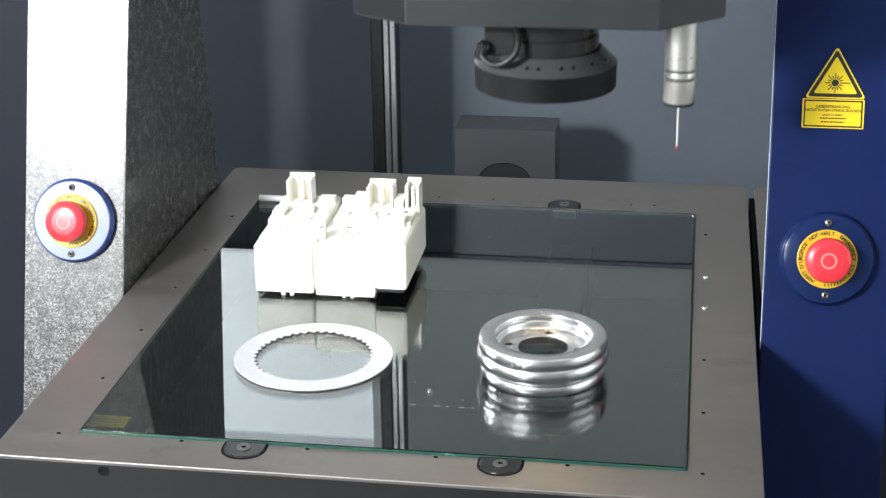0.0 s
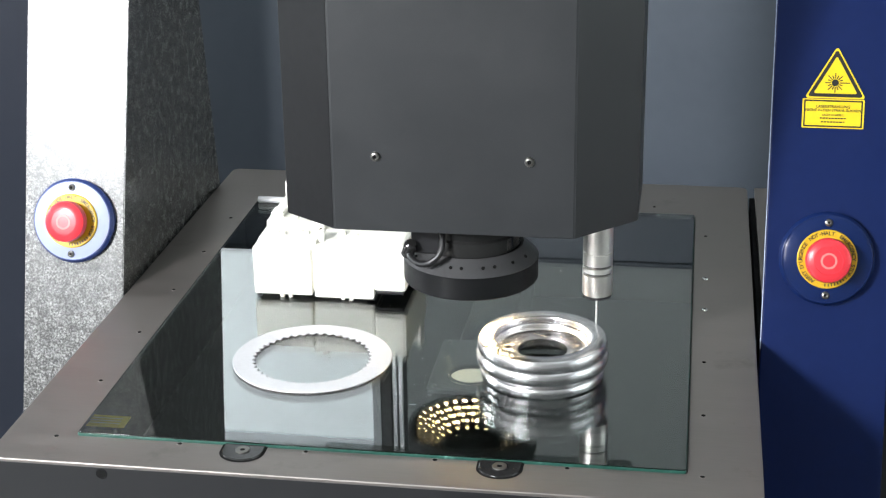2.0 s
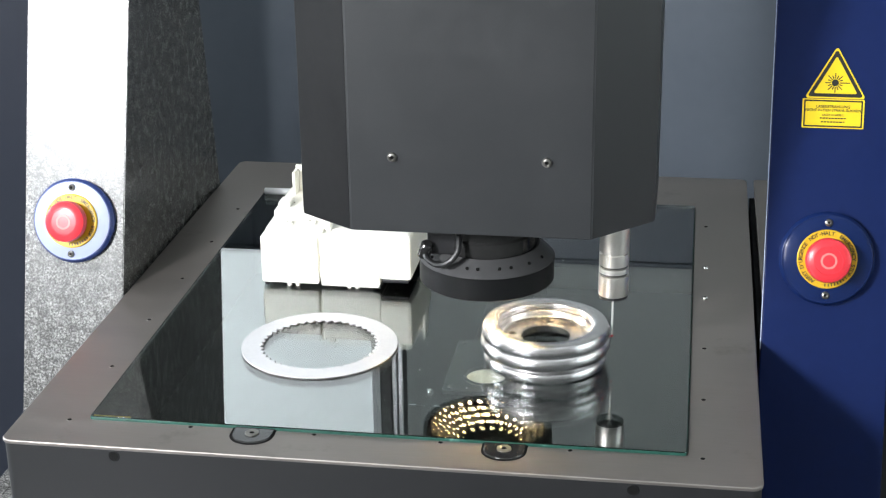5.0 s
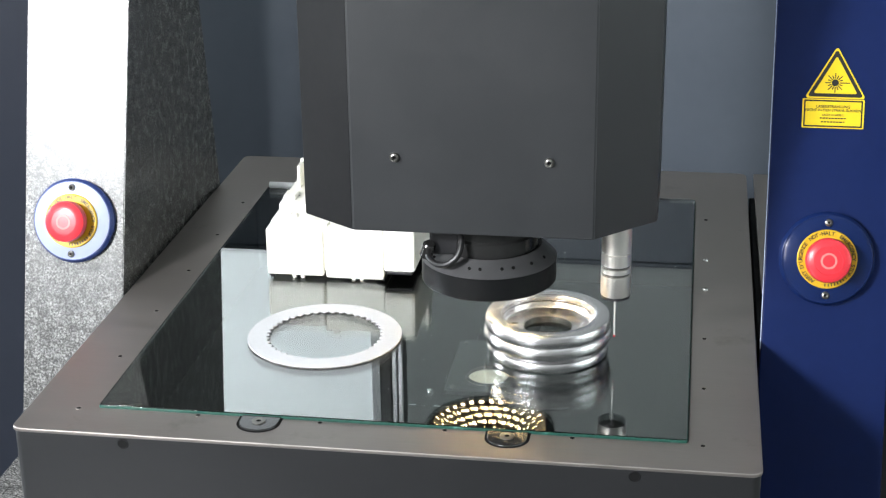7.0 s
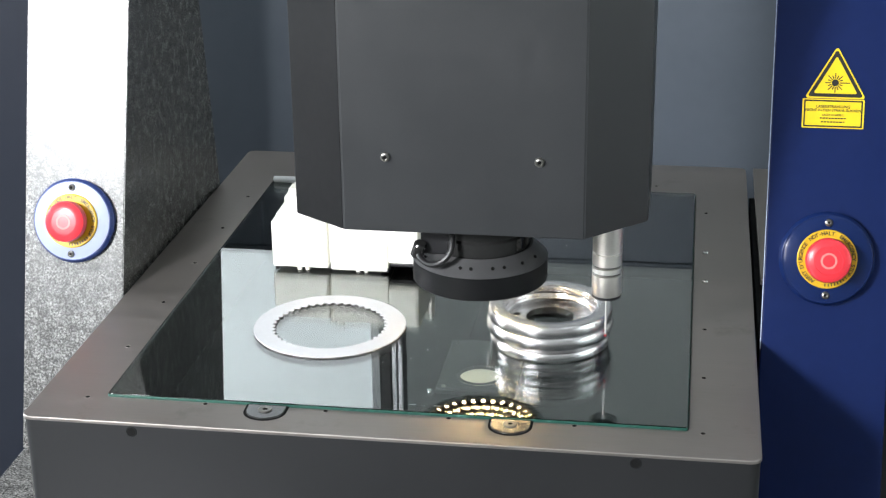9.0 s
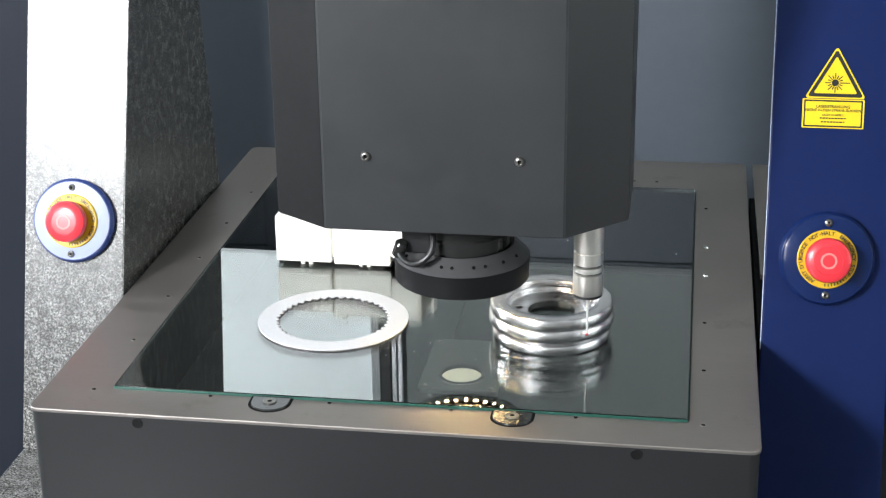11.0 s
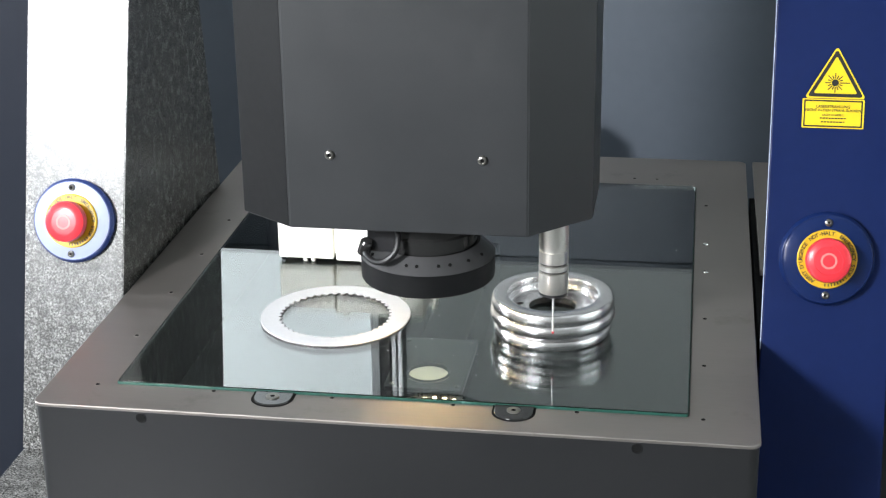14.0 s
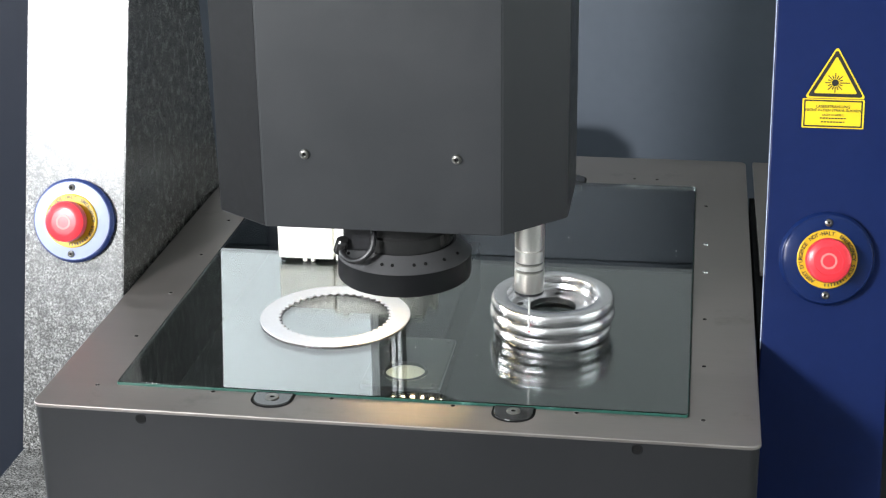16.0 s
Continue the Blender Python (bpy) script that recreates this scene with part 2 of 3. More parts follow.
def tube(points, r, n=10):
    """A round cable along points."""
    bm = bmesh.new()
    pts = [Vector(p) for p in points]
    fine = []
    for k in range(len(pts) - 1):
        p0, p1, p2, p3 = pts[max(k - 1, 0)], pts[k], pts[k + 1], pts[min(k + 2, len(pts) - 1)]
        for s in range(8):
            u = s / 8
            fine.append(0.5 * ((2 * p1) + (p2 - p0) * u + (2 * p0 - 5 * p1 + 4 * p2 - p3) * u * u + (3 * p1 - p0 - 3 * p2 + p3) * u ** 3))
    fine.append(pts[-1])
    loops = []
    for k, p in enumerate(fine):
        d = (fine[min(k + 1, len(fine) - 1)] - fine[max(k - 1, 0)]).normalized()
        u = d.orthogonal().normalized() if not loops else (last - d * last.dot(d)).normalized()
        last, v = u, d.cross(u)
        loops.append([bm.verts.new(p + r * (math.cos(2 * math.pi * i / n) * u + math.sin(2 * math.pi * i / n) * v)) for i in range(n)])
    for a, b in zip(loops, loops[1:]):
        for i in range(n):
            j = (i + 1) % n
            bm.faces.new((a[i], a[j], b[j], b[i]))
    bm.faces.new(loops[0][::-1])
    bm.faces.new(loops[-1])
    return bm


def letters(text, size, m, bm=None, spacing=1.0, bold=0.0):
    """Text in the built-in font as a thin mesh, centred, lying in the plane of m."""
    cu = bpy.data.curves.new("text", "FONT")
    cu.body, cu.size, cu.align_x, cu.align_y, cu.extrude = text, size, "CENTER", "CENTER", 0.00008
    cu.offset = size * bold
    cu.resolution_u, cu.space_character = 3, spacing
    ob = bpy.data.objects.new("text", cu)
    scene.collection.objects.link(ob)
    me = bpy.data.meshes.new_from_object(ob.evaluated_get(bpy.context.evaluated_depsgraph_get()))
    me.transform(m)
    bm = bm or bmesh.new()
    bm.from_mesh(me)
    bpy.data.objects.remove(ob)
    bpy.data.curves.remove(cu)
    bpy.data.meshes.remove(me)
    return bm


def socket_screw(parent, m, r=0.003, name="screw", material=CHROME):
    """A round-headed socket screw; its head stands along z."""
    head = part(name, lathe([(r, 0), (r, r * 0.25), (r * 0.85, r * 0.6), (r * 0.5, r * 0.72), (r * 0.45, r * 0.70), (r * 0.45, r * 0.25), (0, r * 0.25)], 20), material, parent, m=m, smooth=True)
    part("socket", lathe([(0, r * 0.3), (r * 0.43, r * 0.3), (r * 0.43, r * 0.27)], 6), HOLE, head)
    return head


FACE = pose(0, 0, 0, 90, 0, 0)     # turns a thing built flat (z up) to face the operator (-y)

# ---- the room ----
solid("floor", box(-3, 3, -3.2, 3.2, -0.1, 0), FLOORMAT, "grey screed floor of the measuring room", "floor", kind="structure")
solid("ceiling", box(-3, 3, -3.2, 3.2, 2.8, 2.9), PLASTER, "white plastered ceiling", "ceiling", kind="structure")
solid("wall_west", joined(box(-3.1, -3, -3.2, -0.10, 0, 2.8), box(-3.1, -3, 1.20, 3.2, 0, 2.8), box(-3.1, -3, -0.10, 1.20, 0, 1.0), box(-3.1, -3, -0.10, 1.20, 2.3, 2.8)), PLASTER, "unseen pale plastered room wall with a window opening", "wall", kind="structure")
# unseen window added to carry the light from the left
west = thing("window_3", pose(-3.02, 0.55, 1.65, 0, 0, 90), "added tall glowing window for light from the left", "window", kind="structure")
part("window_frame", ring_plate(rounded(-0.65, 0.65, -0.65, 0.65, 0.01), rounded(-0.60, 0.60, -0.60, 0.60, 0.01), -0.03, 0.03), RINGMETAL, west, m=FACE)
part("pane", box(-0.60, 0.60, -0.01, 0.0, -0.60, 0.60), ADDED_GLOW, west, "added glowing pane")
solid("wall_east", joined(box(3, 3.1, -3.2, -1.4, 0, 2.8), box(3, 3.1, 0.6, 3.2, 0, 2.8), box(3, 3.1, -1.4, 0.6, 0, 0.9), box(3, 3.1, -1.4, 0.6, 2.4, 2.8)), PLASTER, "unseen pale room wall with an opening for the added window", "wall", kind="structure")
# unseen window added to brighten the right-hand sides of head and pulley
east = thing("window_4", pose(3.02, -0.40, 1.65, 0, 0, -90), "added wide glowing window filling the right sides", "window", kind="structure")
part("window_frame", ring_plate(rounded(-1.0, 1.0, -0.75, 0.75, 0.01), rounded(-0.95, 0.95, -0.70, 0.70, 0.01), -0.03, 0.03), RINGMETAL, east, m=FACE)
part("pane", box(-0.95, 0.95, -0.01, 0.0, -0.70, 0.70), ADDED_GLOW, east, "added glowing pane")
solid("wall_south", joined(box(-3, -2.30, -3.3, -3.2, 0, 2.8), box(-1.30, 3, -3.3, -3.2, 0, 2.8), box(-2.30, -1.30, -3.3, -3.2, 0, 1.6), box(-2.30, -1.30, -3.3, -3.2, 2.7, 2.8)),
      PLASTER, "unseen pale plastered room wall with a window opening", "wall", kind="structure")
solid("wall_north", joined(box(-3, -2.33, 3.2, 3.3, 0, 2.8), box(-0.61, 3, 3.2, 3.3, 0, 2.8), box(-2.33, -0.61, 3.2, 3.3, 0, 0.9), box(-2.33, -0.61, 3.2, 3.3, 2.7, 2.8)),
      GREY_PLASTER, "grey plastered room wall with a window", "wall", kind="structure")
window = thing("window_1", pose(-1.47, 3.22, 1.8), "bright window with a drawn white blind", "window", kind="structure")
part("window_frame", ring_plate(rounded(-0.86, 0.86, -0.9, 0.9, 0.01), rounded(-0.80, 0.80, -0.84, 0.84, 0.01), -0.03, 0.03), RINGMETAL, window, m=FACE)
part("blind", box(-0.80, 0.80, 0.03, 0.04, -0.84, 0.84), BLIND, window, "glowing white blind lit from outside")

shop = thing("window_2", pose(-1.80, -3.22, 2.15), "bright shop window behind the operator", "window", kind="structure")
part("window_frame", ring_plate(rounded(-0.50, 0.50, -0.55, 0.55, 0.01), rounded(-0.46, 0.46, -0.51, 0.51, 0.01), -0.03, 0.03), RINGMETAL, shop, m=FACE)
part("pane", box(-0.46, 0.46, -0.05, -0.04, -0.51, 0.51), DAYGLOW, shop, "daylit window pane")

# ---- the machine's body ----
solid("granite_block", box(-0.145, 0.545, -0.25, 1.00, -0.45, -0.15, 0.004), GRANITE, "dark speckled granite base block of the machine", "machine base", at(0, 0))
solid("machine_stand", box(-0.10, 0.72, -0.15, 0.90, -0.9, -0.45, 0.01), DARK_PAINT, "dark grey steel stand under the granite", "machine stand", at(0, 0))


def pillar(name, x0, x1, label):
    """A granite leg that narrows towards its top, seen from the side."""
    bm = bmesh.new()
    zs = (-0.15, 0.62)
    vs = []
    for z in zs:
        yf, yb = 0.2835 + 0.30 * z, 0.613 - 0.15 * z
        vs.append([bm.verts.new(p) for p in ((x0, yf, z), (x1, yf, z), (x1, yb, z), (x0, yb, z))])
    for i in range(4):
        j = (i + 1) % 4
        bm.faces.new((vs[0][i], vs[0][j], vs[1][j], vs[1][i]))
    bm.faces.new(vs[1])
    bm.faces.new(vs[0][::-1])
    bmesh.ops.bevel(bm, geom=bm.edges[:], offset=0.0010, segments=2, affect="EDGES")
    return solid(name, bm, GRANITE, label, "granite pillar", at(0, 0))


pillar("granite_pillar", -0.1445, -0.0460, "grey speckled granite pillar with an inclined front")
solid("granite_bridge", box(-0.1445, 0.66, 0.46, 0.51, 0.625, 0.80, 0.003), GRANITE, "granite bridge beam across the machine", "granite beam", at(0, 0))

rear = thing("rear_panel", at(0, 0.98, -0.15), "blue-grey painted sheet panel behind the table", "panel")
part("sheet", box(-0.40, 0.85, 0, 0.015, 0, 0.376, 0.001), WALL_PAINT, rear)
part("top_flange", box(-0.40, 0.85, -0.004, 0.019, 0.3765, 0.382, 0.001), WALL_PAINT, rear, "folded top edge of the panel")
cabinet = thing("machine_cabinet", at(0, 0), "dark grey sheet cabinet beside the granite pillar", "cabinet")
part("front_sheet", box(-0.60, -0.1700, 0.55, 0.57, -0.60, 0.55, 0.002), CABINET, cabinet)
part("edge_flange", box(-0.1698, -0.165, 0.548, 0.585, -0.60, 0.55, 0.0008), CABINET, cabinet, "folded sheet edge")
# black block added to give the gap beside the table its shade
solid("slide_cover", box(0.5475, 0.640, 0.278, 0.66, -0.15, -0.012, 0.001), MATTBLACK, "added black block darkening the gap beside the table", "slide cover", at(0, 0))

column = thing("guide_column", at(0.1045, 0.835, -0.15), "dark profile with two bright ground guide strips", "guide rail")
part("profile", box(-0.0175, 0.0148, 0.0, 0.025, 0, 0.95, 0.001), DARK_PAINT, column)
part("guide_strip", box(-0.0145, -0.0020, -0.003, 0.0, 0, 0.95, 0.0006), BAND, column, "dim grey strip")
part("guide_strip", box(0.0005, 0.0065, -0.006, 0.0, 0, 0.95, 0.0006), RAIL, column, "bright ground steel strip")
part("guide_strip", box(0.0085, 0.0143, -0.006, 0.0, 0, 0.95, 0.0006), RAIL, column, "bright ground steel strip")

bracket = thing("bearing_housing", at(0.2575, 0.80, -0.15), "dark grey housing with an arched opening", "housing")
outline = [(-0.0613, 0), (-0.032, 0)] + [(-0.032 * math.cos(radians(a)), 0.10 + 0.022 * math.sin(radians(a))) for a in range(0, 181, 12)] + [(0.032, 0), (0.0613, 0), (0.0613, 0.1635), (-0.0613, 0.1635)]
part("housing", moved(prism(outline, -0.06, 0.0, 0.0), FACE), HOUSING_GREY, bracket)
part("arch_insert", moved(prism([(-0.0303 * math.cos(radians(a)), 0.10 + 0.0203 * math.sin(radians(a))) for a in range(0, 181, 12)] + [(0.0303, 0.001), (-0.0303, 0.001)], -0.05, -0.002), FACE), DARK_PAINT, bracket, "dark round insert in the arch")

LEAN = math.degrees(math.atan(0.30))     # the fronts of pillar and cover lean back


def on_front(x, z, k):
    """The pose on an inclined front whose foot line lies at y = k; z of it stands out from the surface."""
    return at(x, k + 0.30 * z, z, 90 - LEAN, 0, 0)


cover = thing("side_cover", at(0.549, 0.2535, 0, -LEAN, 0, 0), "blue painted steel cover with a leaning front", "machine cover")
part("front_sheet", box(0.0, 0.1095, 0.0, 0.018, -0.55, 0.75, 0.0015), BLUE, cover)
part("worn_edge", box(-0.0005, 0.0003, -0.0004, 0.0003, -0.01, 0.75, 0.0001), EDGE_GLINT, cover, "pale strip painting the highlight on the cover edge")
part("edge_strip", box(0.110, 0.135, 0.010, 0.030, -0.55, 0.75, 0.001), DARK_PAINT, cover, "dark return edge of the cover")



# ---- emergency stops and signs ----
def emergency_stop(m, ring_material, face_material, label, rise, grow=1.0):
    """Built flat, z towards the operator."""
    stop = thing("emergency_stop", m, label, "emergency stop", "emergency stop buttons")
    h = 0.009
    part("mounting_ring", lathe([(0, 0), (0.0400 * grow, 0), (0.0400 * grow, 0.005), (0.0392 * grow, 0.006), (0.0385 * grow, h - 0.001), (0.0375 * grow, h), (0, h)], 72), ring_material, stop, "dark blue round housing", smooth=True)
    part("face_plate", lathe([(0, h), (0.0368, h), (0.0368, h + 0.0006), (0.0360, h + 0.0010), (0, h + 0.0010)], 72), face_material, stop, "round face plate", smooth=True)
    h += 0.001
    for s in (1, -1):
        socket_screw(stop, pose(0.000, s * 0.0315, h), 0.0034, material=SCREW)
    collar = part("collar", lathe([(0, h), (0.0256, h), (0.0256, h + 0.0015), (0.0248, h + 0.0025), (0, h + 0.0025)], 64), YELLOW, stop, "yellow collar with black lettering", smooth=True)
    bm = bmesh.new()

    def arc(text, start, step, size=0.0046):
        for k, ch in enumerate(text):
            if ch != " ":
                a = start - step * k
                letters(ch, size, Matrix.Translation((0.0224 * math.cos(radians(a)), 0.0224 * math.sin(radians(a)), h + 0.0027)) @ pose(0, 0, 0, 0, 0, a - 90), bm, bold=0.022)
    arc("NOT-HALT", 130, 7.2)
    arc("EMERGENCY STOP", 61, 7.3)
    arc("ARRET D'URGENCE", 239, 6.6)
    for k in range(8):
        bm = joined(bm, moved(box(-0.0005, 0.0005, -0.0013, 0.0013, h + 0.0025, h + 0.0027), pose(0.0224 * math.cos(radians(268 + 7 * k)), 0.0224 * math.sin(radians(268 + 7 * k)), 0, 0, 0, 268 + 7 * k - 90)))
    part("lettering", bm, INK, collar, "black printed lettering")
    b = h + rise - 0.033
    button = part("button", lathe([(0, h + 0.002), (0.0135, h + 0.002), (0.0135, b + 0.017), (0.0175, b + 0.019), (0.0192, b + 0.022), (0.0194, b + 0.027), (0.0185, b + 0.0305), (0.0155, b + 0.0325), (0.0122, b + 0.0330), (0.0119, b + 0.0326), (0.006, b + 0.0330), (0, b + 0.0331)], 64), RED, stop, "red mushroom push button", smooth=True)
    part("ring_mark", lathe([(0.0052, b + 0.0331), (0.0052, b + 0.0334), (0.0070, b + 0.0334), (0.0070, b + 0.0329)], 40), RED_PALE, button, "pale printed ring")
    return stop


emergency_stop(on_front(0.6014, 0.0694, 0.2535), BLUE_GLOSS, BLUE_GLOSS, "red emergency stop button on a blue cover", 0.022, 1.02)
emergency_stop(on_front(-0.0942, 0.0638, 0.2835), CLEARBLUE, SHEEN_PLATE, "red emergency stop button with sheen-paled plate on granite", 0.021)

sign = thing("laser_warning_sign", on_front(0.6022, 0.2164, 0.2535), "yellow triangular laser warning sign with black border", "warning sign")


def triangle(r, soft):
    pts = []
    for k in range(3):
        a = radians(90 + 120 * k)
        for j in range(-3, 4):
            b = a + radians(20 * j)
            pts.append(((r - 2 * soft) * math.cos(a) + soft * math.cos(b), (r - 2 * soft) * math.sin(a) + soft * math.sin(b)))
    return pts


part("backing", prism(triangle(0.0300, 0.0018), 0, 0.0004), SIGN_YELLOW, sign)
part("border", ring_plate(triangle(0.0275, 0.0016), triangle(0.0215, 0.0010), 0.0004, 0.0006, 0.00005), INK, sign, "black border")
burst = bmesh.new()
for k in range(16):
    ray = box(0.0035, 0.0125 if k == 0 else 0.0085 if k % 2 == 0 else 0.0066, -0.00042, 0.00042, 0.0004, 0.0006)
    burst = joined(burst, moved(ray, pose(0, 0, 0, 0, 0, 22.5 * k)))
lathe([(0, 0.0006), (0.0030, 0.0006), (0.0030, 0.0004)], 24, bm=burst)
part("sunburst", moved(burst, pose(-0.0005, -0.0015, 0)), INK, sign, "black laser sunburst")

plate = thing("laser_text_sign", on_front(0.6010, 0.1895, 0.2535), "yellow rectangular sign with small black text", "warning sign")
part("backing", prism(rounded(-0.0262, 0.0262, -0.0126, 0.0126, 0.0008, 3), 0, 0.0004), SIGN_YELLOW, plate)
part("panel", prism(rounded(-0.0235, 0.0235, -0.0102, 0.0102, 0.0004, 3), 0.0004, 0.0007), SIGN_YELLOW, plate, "yellow panel")
part("border", ring_plate(rounded(-0.0248, 0.0248, -0.0116, 0.0116, 0.0004, 3), rounded(-0.0236, 0.0236, -0.0103, 0.0103, 0.0004, 3), 0.0004, 0.0007, 0.00005), INK, plate, "thin black border")
bm = letters("LASERSTRAHLUNG", 0.0034, Matrix.Translation((0, 0.0060, 0.0008)), bold=0.02)
letters("NICHT IN DEN STRAHL BLICKEN", 0.0032, Matrix.Translation((0, 0.0028, 0.0008)), bm, bold=0.02)
letters("LASER KLASSE 2", 0.0026, Matrix.Translation((0, -0.0012, 0.0008)), bm, bold=0.02)
for y, w in ((-0.0040, 0.0110), (-0.0072, 0.0100)):
    x = -w
    while x < w - 0.001:
        step = 0.0016 + 0.0012 * ((x * 9173) % 1)
        box(x, min(x + step, w), y - 0.0006, y + 0.0006, 0.0007, 0.0009, bm=bm)
        x += step + 0.0006
part("lettering", bm, INK, plate, "black printed text")

# ---- the moving table ----
table = thing("measuring_table", at(0, 0), "steel-framed measuring table with a glass plate", "measuring table")
part("top_frame", ring_plate(rounded(-0.0425, 0.5445, -0.0400, 0.664, 0.009), rounded(0.0152, 0.4885, 0.0035, 0.5620, 0.003), -0.0028, 0.0, 0.0007), STEEL, table, "brushed steel top frame", smooth=True)
part("skirt", ring_plate(rounded(-0.0415, 0.5435, -0.0390, 0.663, 0.009), rounded(-0.030, 0.532, -0.028, 0.652, 0.004), -0.145, -0.0029, 0.0003), DARK_PAINT, table, "dark grey painted box sides", smooth=True)
for x in (0.1517, 0.3499):
    for y in (0.001, 0.5645):
        part("support_pad", box(x - 0.012, x + 0.012, y - 0.008, y + 0.0075, -0.016, -0.0082, 0.0005), BLACK, table, "black pad carrying the glass")
part("side_plate", box(0.5525, 0.640, 0.325, 0.664, -0.006, 0.0, 0.0006), STEEL, table, "steel side plate beyond a narrow slot")
part("inner_liner", ring_plate(rounded(-0.0299, 0.5319, -0.0279, 0.6519, 0.004), rounded(-0.028, 0.530, -0.026, 0.650, 0.004), -0.1445, -0.0031, 0.0002), MATTBLACK, table, "matt black inner lining")
part("glass_plate", prism(rounded(0.0160, 0.4877, 0.0043, 0.5612, 0.002, 3), -0.0080, 0.0025, 0.0002), GLASS, table, "clear glass plate with green edges")
part("ground_edge", ring_plate(rounded(0.0155, 0.4882, 0.0038, 0.5617, 0.002), rounded(0.01585, 0.48785, 0.00415, 0.56135, 0.002), -0.0060, 0.0018, 0.0001), EDGE, table, "ground green edge of the glass")


# black strip added for the dark band along the glass's rear edge
part("rear_rebate", box(0.0160, 0.4880, 0.5622, 0.5660, -0.0180, -0.0031), MATTBLACK, table, "added black strip behind the glass")
specks = bmesh.new()
random.seed(11)
for k in range(46):
    wide = k < 32
    x, y = (random.uniform(0.20, 0.34), random.uniform(0.02, 0.20)) if wide else (random.uniform(0.03, 0.48), random.uniform(0.02, 0.54))
    r = random.uniform(0.00018, 0.00042)
    box(x - r, x + r * random.uniform(0.5, 1.6), y - r, y + r, 0.0026, 0.0026 + r * 0.6, bm=specks)
tagged(part("dust", specks, WHITE, table), "fine pale dust on the glass", kind="stuff")


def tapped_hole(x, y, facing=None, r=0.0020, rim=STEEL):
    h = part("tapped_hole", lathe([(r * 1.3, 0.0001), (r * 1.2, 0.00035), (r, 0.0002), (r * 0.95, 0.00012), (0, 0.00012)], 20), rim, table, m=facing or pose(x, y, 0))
    # flat dark disc paints the shade of the hole
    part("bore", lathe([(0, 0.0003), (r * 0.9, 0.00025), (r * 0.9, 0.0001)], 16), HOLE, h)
    return h


for k in range(6):
    tapped_hole(0.1 * k, 0)
    if k:
        tapped_hole(0, 0.1 * k)
for y in (0.1, 0.2, 0.505):
    tapped_hole(0.5, y)
for y in (0.3116, 0.3873):
    socket_screw(table, pose(0.5, y, 0), 0.0030)
for x in (0.185, 0.21, 0.27, 0.445, 0.42):
    tapped_hole(x, 0.588, r=0.0018)
for x in (0.05, 0.45):
    tapped_hole(x, 0, pose(x, -0.0391, -0.0085, 90, 0, 0), 0.0036, BLACK_AND_SHADE)


def clamp(x, y, turn):
    c = part("clamp", prism([(0.0158 * math.cos(radians(a)), -0.004 + 0.0140 * math.sin(radians(a))) for a in range(180, 361, 12)] + [(0.0158, 0.0070), (-0.0158, 0.0070)], -0.004, 0.0012, 0.0008), GLOSS_BLACK, table, "glossy black glass clamp", pose(x, y, 0, 0, 0, turn))
    # dark sheet under the clamp paints the shade in the gap around it
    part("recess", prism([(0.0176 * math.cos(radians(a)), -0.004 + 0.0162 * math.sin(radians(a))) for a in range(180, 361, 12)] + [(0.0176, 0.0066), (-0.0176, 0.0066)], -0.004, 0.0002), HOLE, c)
    washer = part("screw", lathe([(0.0056, 0.0011), (0.0056, 0.0019), (0.0052, 0.0022), (0.0024, 0.0022), (0.0022, 0.0015), (0, 0.0015)], 24), SCREW, c, "flat socket screw", pose(0, -0.003, 0), smooth=True)
    part("socket", lathe([(0, 0.0018), (0.0021, 0.0018), (0.0021, 0.0016)], 6), HOLE, washer)
    return c


clamp(0.1517, -0.0030, 0)
clamp(0.3499, -0.0030, 0)
clamp(0.3490, 0.5745, 180)

# added dark sheet hiding the granite under the table, with a stud and a dashed seam
tray = thing("dust_cover", at(0, 0, -0.15), "added dark grey sheet hiding the granite base", "cover sheet")
part("sheet", box(-0.029, 0.531, 0.020, 0.850, 0.0, 0.003, 0.0008), TRAY, tray)
part("stud", moved(lathe([(0, 0.014), (0.003, 0.013), (0.0048, 0.010), (0.005, 0.003)], 20), pose(0.2320, 0.3755, 0)), CHROME, tray, "small bright stud", smooth=True)
for k in range(9):
    x = 0.2013 + 0.0125 * k
    part("dash", box(x, x + 0.0035 + 0.003 * (k % 2), 0.3583, 0.3583 + 0.0012, 0.003, 0.0034), RAIL, tray, "short bright seam mark")
# a label below the glass, fixed to the base
tab = thing("label_tab", at(0.0005, 0.0960, -0.147), "small yellow label on a bracket below the glass", "label")
part("bracket", box(-0.008, 0.008, -0.004, 0.004, 0, 0.1009, 0.001), BLACK, tab, "thin black bracket")
part("label_plate", prism(rounded(-0.0190, 0.0190, -0.0095, 0.0095, 0.0008, 3), 0.1010, 0.1020), SIGN_YELLOW, tab, "yellow label with unreadable print")
bm = bmesh.new()
for r in range(3):
    box(-0.014, 0.014, -0.005 + 0.0045 * r, -0.0038 + 0.0045 * r, 0.1020, 0.1022, bm=bm)
part("print", bm, LABEL_EDGE, tab)
# ---- workpieces on the glass ----
GLASS_TOP = 0.0026


